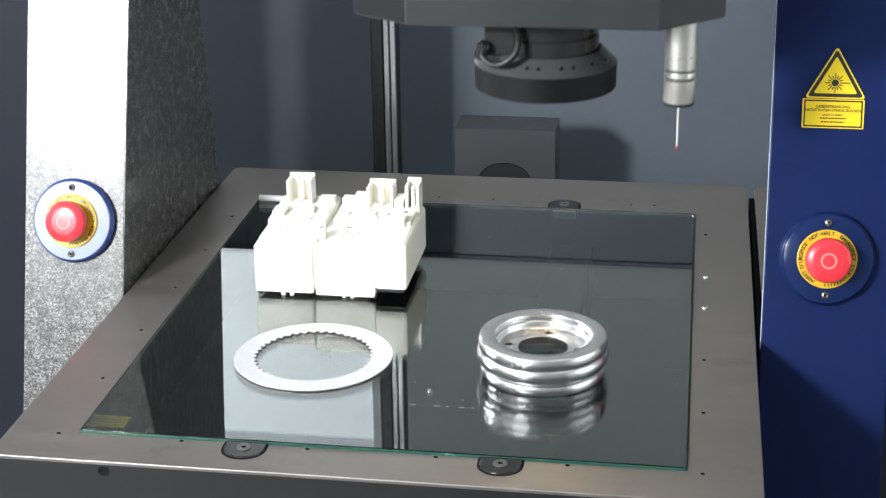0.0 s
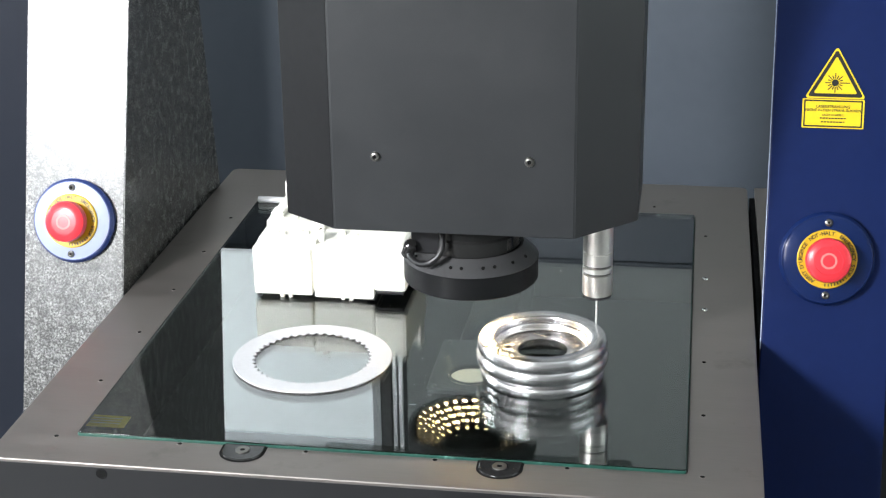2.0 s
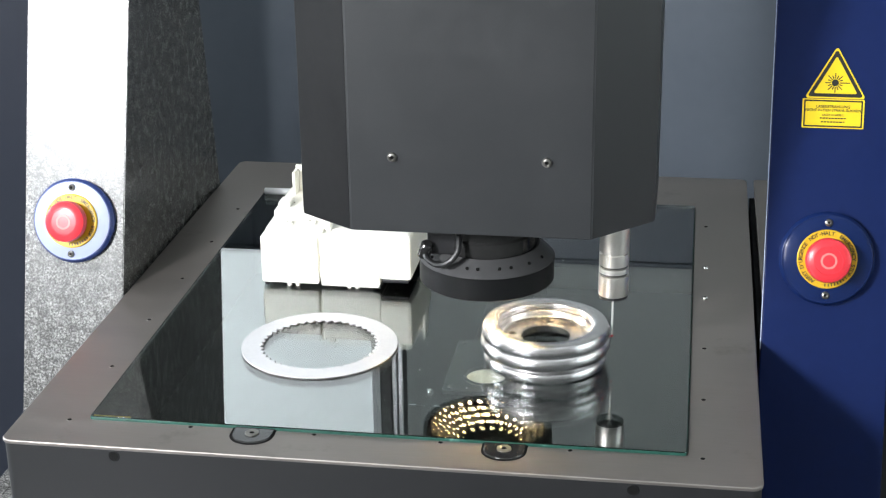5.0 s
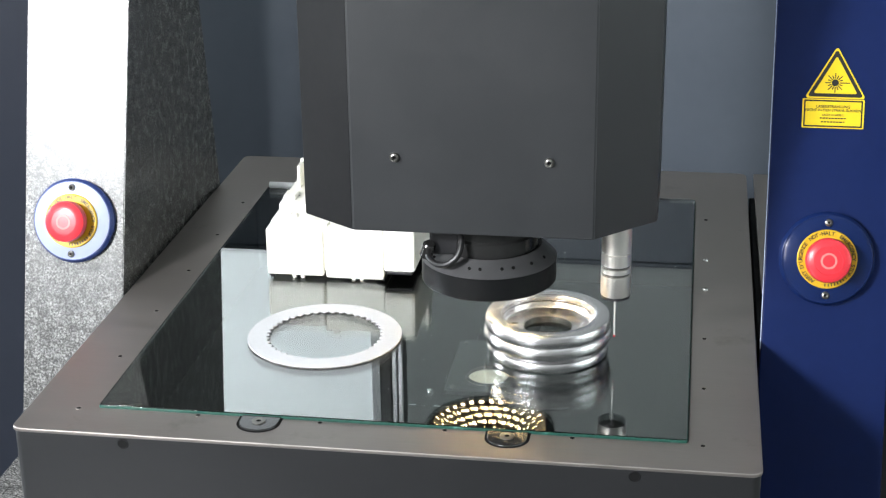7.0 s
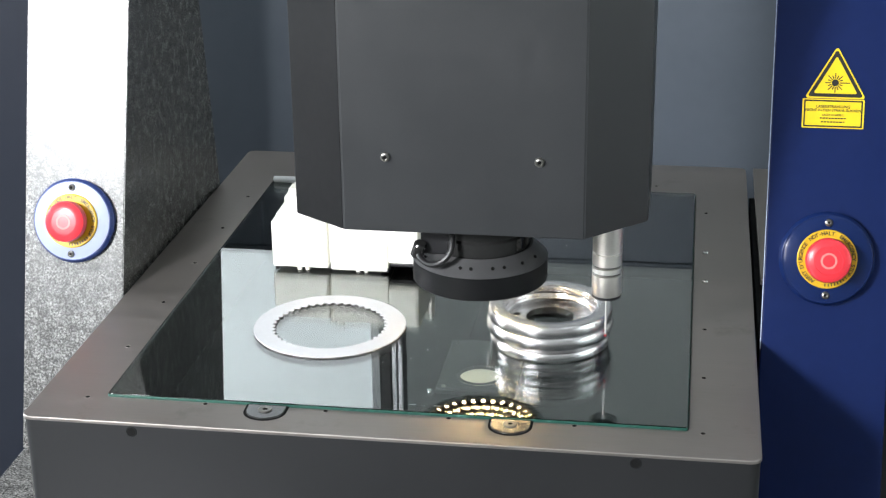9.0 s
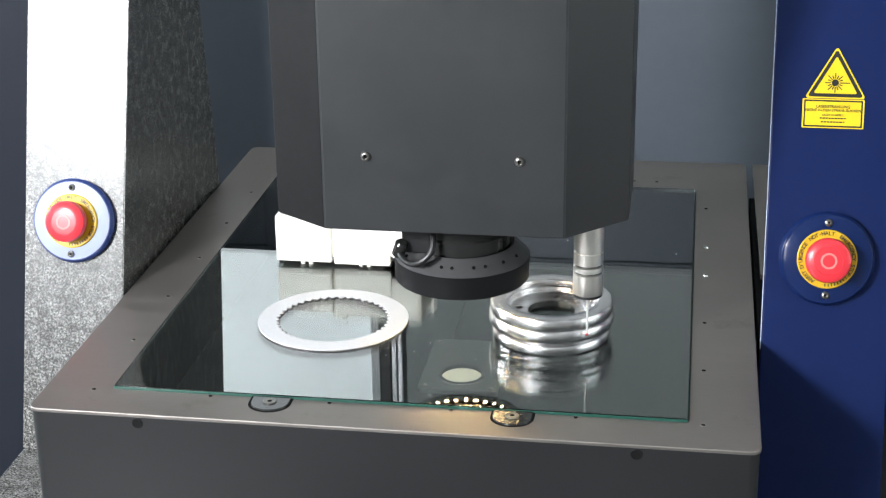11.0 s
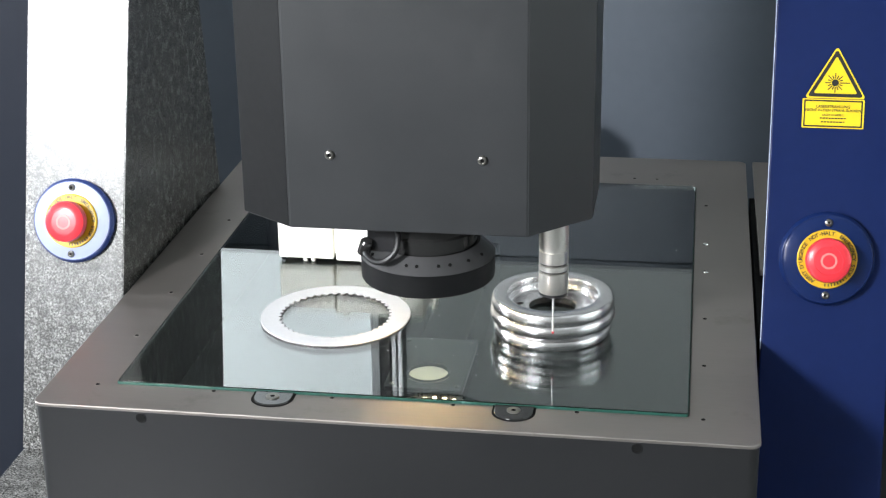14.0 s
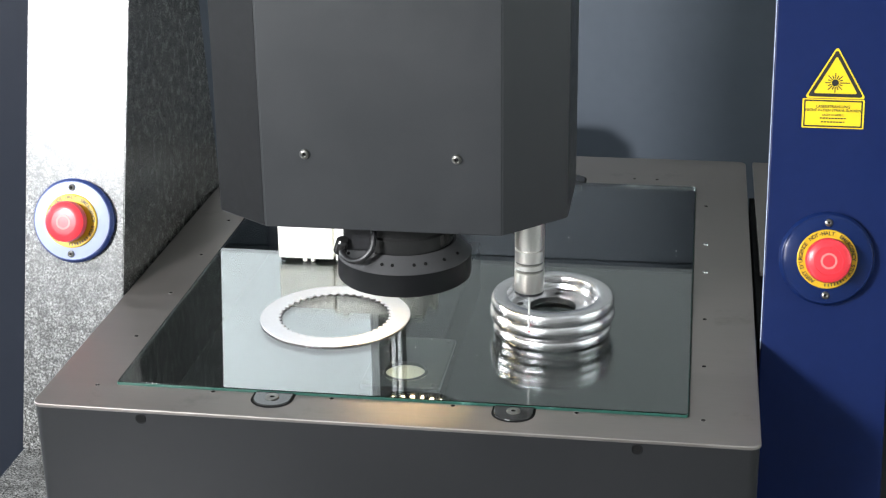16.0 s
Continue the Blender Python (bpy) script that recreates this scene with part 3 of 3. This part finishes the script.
def clutch_plate():
    r0, r1, teeth = 0.0682, 0.0514, 42
    n = teeth * 10
    outer = [(r0 * math.cos(2 * math.pi * k / n), r0 * math.sin(2 * math.pi * k / n)) for k in range(n)]
    inner = []
    for k in range(n):
        c = math.cos(2 * math.pi * (k % 10) / 10)
        d = -0.0014 * (1 + math.copysign(abs(c) ** 0.6, c))
        r = r1 + d
        inner.append((r * math.cos(2 * math.pi * k / n), r * math.sin(2 * math.pi * k / n)))
    ob = thing("clutch_plate", at(0.1685, 0.1590, GLASS_TOP), "flat pale steel clutch plate with inner teeth", "clutch plate")
    part("toothed_ring", ring_plate(outer, inner, 0.0, 0.0017, 0.0003), RINGMETAL, ob)
    for name, pts, grow in (("inner_edge", inner, 0.9965), ("outer_edge", outer, 1.0012)):
        bm = bmesh.new()
        low = [bm.verts.new((x * grow, y * grow, 0.0001)) for x, y in pts]
        top = [bm.verts.new((x * grow, y * grow, 0.0009)) for x, y in pts]
        for i in range(n):
            j = (i + 1) % n
            bm.faces.new((low[i], low[j], top[j], top[i]))
        part(name, bm, OXIDE, ob, "dark blanked edge")
    return ob


def pulley():
    ob = thing("belt_pulley", at(0.3660, 0.1570, GLASS_TOP), "turned bright aluminium grooved pulley", "pulley")
    prof = [(0.0345, 0.0199), (0.0340, 0.0150), (0.0420, 0.0120), (0.0470, 0.0), (0.0498, 0.0), (0.0510, 0.0010), (0.0515, 0.0034), (0.0512, 0.0066), (0.0500, 0.0080), (0.0482, 0.0086), (0.0482, 0.0097), (0.0512, 0.0104), (0.0534, 0.0120),
            (0.0543, 0.0142), (0.0546, 0.0162), (0.0544, 0.0184), (0.0537, 0.0201), (0.0530, 0.0209), (0.0525, 0.0214), (0.0526, 0.0220), (0.0531, 0.0230), (0.0534, 0.0247), (0.0534, 0.0268), (0.0529, 0.0290), (0.0522, 0.0304), (0.0514, 0.0311), (0.0500, 0.0312),
            (0.0408, 0.0312), (0.0399, 0.0308), (0.0394, 0.0296), (0.0392, 0.0262), (0.0384, 0.0256), (0.0380, 0.0250), (0.0377, 0.0222), (0.0368, 0.0206), (0.0356, 0.0200)]
    prof = [(r * 1.015, z * 1.09) for r, z in prof]
    part("pulley_body", lathe(prof, 128, True), ALU, ob, smooth=True)
    web = bmesh.new()
    zt, zb, edges = 0.0216, 0.0160, []
    circles = [(0, 0, 0.0352, 96), (0, 0, 0.0209, 72)] + [(0.0290 * math.cos(radians(a)), 0.0290 * math.sin(radians(a)), 0.0031, 24) for a in (86, 176, 266, 356)]
    for cx, cy, r, n in circles:
        vs = [web.verts.new((cx + r * math.cos(2 * math.pi * k / n), cy + r * math.sin(2 * math.pi * k / n), zt)) for k in range(n)]
        edges += [web.edges.new((vs[k], vs[(k + 1) % n])) for k in range(n)]
        low = [web.verts.new((v.co.x, v.co.y, zb)) for v in vs]
        for k in range(n):
            web.faces.new((vs[k], vs[(k + 1) % n], low[(k + 1) % n], low[k]))
    bmesh.ops.triangle_fill(web, use_beauty=True, use_dissolve=False, edges=edges)
    part("web", web, ALU, ob, "turned web with four bolt holes")
    for cx, cy, r, n in circles[2:]:
        part("hole_rim", moved(lathe([(r * 1.32, 0.0), (r * 1.25, 0.0003), (r * 1.02, 0.0002), (r * 1.0, -0.0005)], 24), pose(cx, cy, zt)), CHROME, ob, "bright countersunk rim", smooth=True)
    bm = bmesh.new()
    for k in range(4):
        a = radians(84 + 4 * k)
        tmp = box(-0.0011, 0.0011, -0.0013, 0.0013, 0.0340, 0.03415)
        moved(tmp, pose(0.0445 * math.cos(a), 0.0445 * math.sin(a), 0, 0, 0, math.degrees(a) - 90))
        bm = joined(bm, tmp)
    part("stamped_mark", bm, RAIL, ob, "small stamped marks")
    return ob


def casting():
    """Ivory plastic housing on small feet; corner at its front left."""
    ob = thing("plastic_housing", at(0.083, 0.2876, GLASS_TOP), "stepped ivory plastic housing with black underside shade", "plastic part")
    part("front_block", box(0, 0.0555, 0, 0.050, 0.0030, 0.050, 0.002), IVORY, ob)
    part("front_block", box(0.0575, 0.1145, 0.0, 0.060, 0.0018, 0.053, 0.002), IVORY, ob)
    part("body", box(0.002, 0.143, 0.014, 0.110, 0.012, 0.054, 0.002), IVORY, ob)
    part("side_wall", box(0.1130, 0.1445, 0.0005, 0.112, 0.0100, 0.056, 0.004), IVORY, ob)
    part("rib", box(0.0545, 0.060, 0.004, 0.05, 0.008, 0.056, 0.001), IVORY, ob)
    random.seed(4)
    part("deck", joined(box(0.004, 0.060, 0.040, 0.112, 0.05, 0.0615, 0.0015), box(0.065, 0.140, 0.050, 0.112, 0.05, 0.0600, 0.0015)), IVORY, ob)
    for x0, x1, y0, y1, h in ((0.012, 0.037, 0.085, 0.104, 0.088), (0.091, 0.117, 0.085, 0.106, 0.084), (0.128, 0.142, 0.088, 0.108, 0.086)):
        t = joined(box(x0, x1, y1 - 0.004, y1, 0.055, h, 0.001), box(x0, x0 + 0.003, y0, y1, 0.055, h - 0.003, 0.0008), box(x1 - 0.003, x1, y0, y1, 0.055, h - 0.003, 0.0008), box((x0 + x1) / 2 - 0.0015, (x0 + x1) / 2 + 0.0015, y0 + 0.004, y1, 0.055, h - 0.006, 0.0006))
        part("tower", t, IVORY, ob)
    for x0, x1, y0, y1, h in ((0.042, 0.058, 0.090, 0.104, 0.066), (0.066, 0.078, 0.088, 0.100, 0.068), (0.078, 0.090, 0.088, 0.104, 0.071), (0.118, 0.127, 0.085, 0.104, 0.070), (0.006, 0.018, 0.050, 0.068, 0.066), (0.060, 0.066, 0.012, 0.022, 0.062), (0.120, 0.135, 0.045, 0.060, 0.064), (0.030, 0.044, 0.060, 0.072, 0.0645), (0.085, 0.104, 0.060, 0.074, 0.0625)):
        part("block", box(x0, x1, y0, y1, 0.05, h, 0.001), IVORY, ob)
    for x, y, z in ((0.030, 0.050, 0.0616), (0.056, 0.062, 0.0616), (0.074, 0.064, 0.0601), (0.092, 0.030, 0.0541), (0.080, 0.032, 0.0541), (0.104, 0.055, 0.0601), (0.112, 0.066, 0.0601), (0.022, 0.026, 0.0541), (0.044, 0.030, 0.0541)):
        r = 0.0015 + 0.0016 * random.random()
        part("boss", moved(lathe([(r * 1.6, 0), (r * 1.5, 0.0025), (r, 0.0025), (r, 0.0005), (0, 0.0005)], 18), pose(x, y, z)), IVORY, ob)
    # shaded pockets are painted as thin dark patches on the ivory
    for x, y, z, w, d in ((0.0790, 0.044, 0.0541, 0.0055, 0.0022), (0.0960, 0.078, 0.0601, 0.0022, 0.0022), (0.1290, 0.076, 0.0601, 0.0040, 0.0030), (0.0560, 0.034, 0.0563, 0.0018, 0.0070), (0.0180, 0.064, 0.0616, 0.0014, 0.0014), (0.0450, 0.044, 0.0616, 0.0014, 0.0024), (0.0670, 0.078, 0.0601, 0.0022, 0.0014)):
        part("pocket", box(x, x + w, y, y + d, z - 0.002, z + 0.00025), SHADOWED, ob, "thin dark patch painting a shaded pocket")
    # black pieces put the shade of the underside into colour
    part("base_plate", box(0.1150, 0.141, 0.004, 0.108, 0.0065, 0.0100, 0.001), BLACK, ob, "black plate standing in for shade under the overhang")
    part("base_plate", box(0.1060, 0.1150, 0.0005, 0.060, 0.0012, 0.0060, 0.001), BLACK, ob, "black strip standing in for shade under the edge")
    part("screw", moved(lathe([(0, 0.0045), (0.0022, 0.0045), (0.0022, 0.006), (0.0026, 0.0068), (0, 0.0068)], 16), pose(0.128, 0.012, 0)), CHROME, ob, "bright screw under the overhang")
    for x, y in ((0.004, 0.004), (0.026, 0.004), (0.034, 0.004), (0.084, 0.004), (0.092, 0.004), (0.010, 0.095), (0.110, 0.10)):
        part("foot", moved(lathe([(0, 0), (0.0022, 0), (0.0025, 0.004), (0.0025, 0.0085), (0, 0.0085)], 14), pose(x, y, 0)), BLACK if x < 0.01 else IVORY, ob, "small foot")
    return ob


# solid white bar stands in for the highlight on the glass's rear edge
def highlight_bar():
    ob = thing("plastic_rod", at(0.0185, 0.5450, GLASS_TOP + 0.0036), "white bar standing in for the glass rear-edge highlight", "rod")
    part("rod", moved(lathe([(0, 0), (0.0028, 0), (0.0036, 0.0006), (0.0036, 0.0894), (0.0028, 0.09), (0, 0.09)], 20), pose(0, 0, 0, 0, 90, 0)), WHITE, ob, smooth=True)
    return ob


rod = highlight_bar()
clutch = clutch_plate()
wheel = pulley()
housing = casting()

# ---- the measuring head: origin on the optical axis at table height ----
HEAD_Y, LIGHT_Y = 0.19, 0.176
head = thing("measuring_head", at(0.3627, HEAD_Y, 0.169), "anthracite measuring head with ring light and touch probe", "measuring head")
foot = [(-0.1010, -0.070), (0.0920, -0.070), (0.1400, -0.021), (0.1400, 0.065), (-0.1480, 0.065), (-0.1480, -0.037)]
bm = bmesh.new()
lo, hi = 0.1355, 0.75
a = [bm.verts.new((x, y, lo)) for x, y in foot]
b = [bm.verts.new((x, y, hi)) for x, y in foot]
for i in range(6):
    j = (i + 1) % 6
    bm.faces.new((a[i], a[j], b[j], b[i]))
bm.faces.new(b)
bm.faces.new(a[::-1])
bmesh.ops.bevel(bm, geom=bm.edges[:], offset=0.0010, segments=3, affect="EDGES")
part("cover", bm, HEAD_PAINT, head, "anthracite painted sheet cover", smooth=True)
part("carriage", box(-0.10, 0.10, 0.0645, 0.2699, 0.50, 0.75, 0.002), DARK_PAINT, head, "dark grey carriage on the bridge")
# sheet coloured darker than the cover to put shade on the left corner
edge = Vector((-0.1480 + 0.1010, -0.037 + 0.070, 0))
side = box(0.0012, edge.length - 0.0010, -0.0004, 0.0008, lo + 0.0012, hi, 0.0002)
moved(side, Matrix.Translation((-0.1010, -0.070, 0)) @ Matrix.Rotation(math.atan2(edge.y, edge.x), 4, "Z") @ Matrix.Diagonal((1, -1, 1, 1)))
part("side_sheet", side, BLACK_AND_SHADE, head, "corner sheet blackened to carry its shade")
for x in (0.2509 - 0.3167, 0.3730 - 0.3167):
    socket_screw(head, pose(x, -0.070, 0.1985, 90, 0, 0), 0.0040, material=SCREW)
part("barrel", lathe([(0, 0.1355), (0.041, 0.1355), (0.041, 0.118), (0.0425, 0.116), (0.0425, 0.104), (0, 0.104)], 64), GLOSS_BLACK, head, "glossy black lens barrel", smooth=True)
light = part("ring_light", lathe([(0.026, 0.1035), (0.045, 0.1035), (0.0555, 0.0928), (0.0568, 0.0918), (0.0568, 0.0735), (0.0560, 0.0725), (0.0530, 0.0725), (0.0522, 0.0735), (0.028, 0.0900), (0.026, 0.0905)], 96, True), BLACK_AND_SHADE, head, "black ring light housing")
part("collar_band", lathe([(0.0445, 0.1042), (0.0564, 0.0926), (0.0569, 0.0921), (0.0572, 0.0925), (0.0566, 0.0931), (0.0448, 0.1048)], 96, True), BAND, light, "satin grey bevelled band")
for ob in (light, light.children[0]):
    for p in ob.data.polygons:
        p.use_smooth = True
    ob.data.set_sharp_from_angle(angle=radians(14))
for k, ang in enumerate((-146, -101, -91, -71, -60, -40, -20)):
    rr = 0.0512
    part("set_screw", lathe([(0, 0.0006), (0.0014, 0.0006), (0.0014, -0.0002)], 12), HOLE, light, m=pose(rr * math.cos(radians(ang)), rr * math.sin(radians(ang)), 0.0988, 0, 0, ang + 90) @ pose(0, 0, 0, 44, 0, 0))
# light diodes in shallow sockets on the inner cone, in four rows
cone_tilt = math.degrees(math.atan2(0.0165, 0.0242))
emitter = finish(lathe([(0, -0.0007), (0.0014, -0.0005), (0.0021, 0.0)], 10), "led", LED, True)
cup = finish(lathe([(0.0026, 0.0002), (0.0026, -0.0021), (0.0028, -0.0021), (0.0028, 0.0002)], 12, True), "led_socket", BLACK, True)
for row, (rr, count) in enumerate(((0.0488, 34), (0.0431, 30), (0.0374, 26), (0.0317, 22))):
    zz = 0.0735 + (0.0522 - rr) / 0.0242 * 0.0165
    for k in range(count):
        ang = 360 * (k + 0.5 * (row % 2)) / count
        ob = new("led", emitter)
        ob.parent = light
        ob.matrix_basis = pose(0, 0, 0, 0, 0, ang) @ pose(rr, 0, zz - 0.0002, 0, cone_tilt, 0)
        sleeve = new("led_socket", cup)
        sleeve.parent = light
        sleeve.matrix_basis = ob.matrix_basis
part("front_lens", lathe([(0, 0.0935), (0.012, 0.0925), (0.024, 0.0935), (0.025, 0.096)], 40), GLOSS_BLACK, head, "dark front lens", smooth=True)
part("cable", tube([(-0.020, -0.036, 0.130), (-0.017, -0.045, 0.122), (-0.018, -0.052, 0.112), (-0.026, -0.054, 0.104), (-0.036, -0.050, 0.101), (-0.044, -0.044, 0.104), (-0.046, -0.038, 0.108)], 0.0026), RUBBER, head, "black looped cable")
part("cable_plug", moved(lathe([(0, 0), (0.0055, 0), (0.0055, 0.012), (0.004, 0.014), (0, 0.014)], 20), pose(-0.0480, -0.036, 0.1035, 20, 20, 0)), GLOSS_BLACK, head, "black cable plug", smooth=True)
part("socket_block", box(-0.045, -0.020, -0.036, 0.0, 0.104, 0.1355, 0.002), BLACK, head, "black connector block")
part("barrel_screw", moved(lathe([(0, 0), (0.003, 0), (0.003, -0.002), (0, -0.002)], 14), pose(-0.026, -0.045, 0.1353)), CHROME, head)

probe = part("touch_probe", lathe([(0, 0.1355), (0.0124, 0.1355), (0.0124, 0.1020), (0.0112, 0.1016), (0.0112, 0.1004), (0.0124, 0.1000), (0.0124, 0.0900), (0.0110, 0.0897), (0.0110, 0.0880), (0.0124, 0.0876), (0.0126, 0.0860), (0.0126, 0.0835), (0.0110, 0.0831), (0.0110, 0.0815), (0.0126, 0.0810), (0.0126, 0.0640), (0.0120, 0.0625), (0, 0.0625)], 56), PROBE, head, "satin steel touch probe body", pose(0.107, -0.002, 0), smooth=True)
# rings added to make the two grooves darker
for z in (0.0889, 0.0823):
    part("groove_ring", lathe([(0.01105, z - 0.0007), (0.01165, z - 0.0007), (0.01165, z + 0.0007), (0.01105, z + 0.0007)], 48, True), SCREW, probe, "added dull ring that darkens a groove")
part("probe_cap", lathe([(0, 0.0628), (0.0122, 0.0628), (0.0122, 0.0605), (0.0100, 0.0595), (0, 0.0595)], 48), BLACK, probe, "black probe end cap")
part("stylus", lathe([(0, 0.0598), (0.0022, 0.0598), (0.0020, 0.0575), (0.0010, 0.0560), (0.00085, 0.0250), (0, 0.0248)], 16), CERAMIC, probe, "slim pale stylus", smooth=True)
tip = bmesh.new()
bmesh.ops.create_uvsphere(tip, u_segments=16, v_segments=10, radius=0.0012)
part("ruby_tip", moved(tip, pose(0, 0, 0.0240)), RUBY, probe, "tiny ruby ball", smooth=True)

# ---- transmitted light unit under the glass, moves with the head ----
unit = thing("backlight_unit", at(0.3627, LIGHT_Y, -0.022), "grey plate with a round opal light below the glass", "backlight")
part("carrier_plate", ring_plate(rounded(-0.034, 0.034, -0.031, 0.072, 0.003, 7), [(0.0195 * math.cos(radians(45 + 360 * k / 32)), 0.0195 * math.sin(radians(45 + 360 * k / 32))) for k in range(-3, 29)], -0.004, 0.0, 0.0005), BAND, unit, "satin grey carrier plate")
part("lens_ring", lathe([(0.0174, 0.0), (0.0174, 0.0012), (0.0190, 0.0015), (0.0196, 0.0)], 48), BAND, unit, "thin metal lens ring", smooth=True)
part("opal_lens", lathe([(0, 0.0012), (0.008, 0.0006), (0.014, -0.0006), (0.0174, -0.0022), (0.0174, -0.004), (0, -0.004)], 48), LENS, unit, "pale opal lens", smooth=True)
for x, y in ((-0.028, -0.025), (0.028, -0.025), (-0.028, 0.064), (0.028, 0.064)):
    socket_screw(unit, pose(x, y, 0), 0.0020, material=SCREW)
part("arm", box(-0.022, 0.022, 0.060, 0.33, -0.060, -0.0045, 0.002), MATTBLACK, unit, "matt black arm of the light unit")


# ---- what moves ----
TABLE = [(0, 0.0), (0.5, -0.0059), (1, -0.0093), (1.5, -0.0075), (2, -0.0045), (2.5, -0.0007), (3, 0.0039), (3.5, 0.0087), (4, 0.0136), (5.2, 0.0255), (6.5, 0.0384), (7, 0.0440), (7.5, 0.0492),
         (8, 0.0547), (8.5, 0.0598), (9, 0.0645), (10.2, 0.0742), (11.5, 0.0816), (12, 0.0837), (12.5, 0.0854), (13, 0.0870), (13.5, 0.0877), (14, 0.0884), (14.5, 0.0886), (15, 0.0886), (15.5, 0.0879), (16, 0.0872)]
HEAD = [(0, 0.3627, 0.169), (0.1, 0.3552, 0.152), (0.3, 0.3400, 0.118), (0.5, 0.3251, 0.085), (0.7, 0.3121, 0.0510), (0.8, 0.3065, 0.0330), (0.9, 0.3027, 0.0190), (1, 0.3020, 0.0062), (1.2, 0.3005, 0.0005), (1.5, 0.2999, 0), (2, 0.3012, 0), (2.5, 0.3040, 0), (3, 0.3070, 0), (3.5, 0.3095, 0),
        (4, 0.3116, 0), (5.2, 0.3152, 0), (6.5, 0.3166, 0), (7, 0.3166, 0), (7.5, 0.3160, 0), (8, 0.3143, 0), (8.5, 0.3118, 0), (9, 0.3091, 0), (10.2, 0.3000, 0), (11.5, 0.2890, 0), (12, 0.2841, 0), (12.5, 0.2793, 0), (13, 0.2742, 0),
        (13.5, 0.2693, 0), (14, 0.2644, 0), (14.5, 0.2590, 0), (15, 0.2538, 0), (15.5, 0.2489, 0), (16, 0.2441, 0)]


def motions():
    for ob in (table, clutch, wheel, housing, rod):
        base = ob.matrix_basis.copy()
        walk(ob, [(t, Matrix.Translation((0, y, 0)) @ base) for t, y in TABLE])
    walk(head, [(t, at(x, HEAD_Y, z)) for t, x, z in HEAD])
    walk(unit, [(t, at(x + 0.001, LIGHT_Y, -0.022)) for t, x, z in HEAD])


motions()
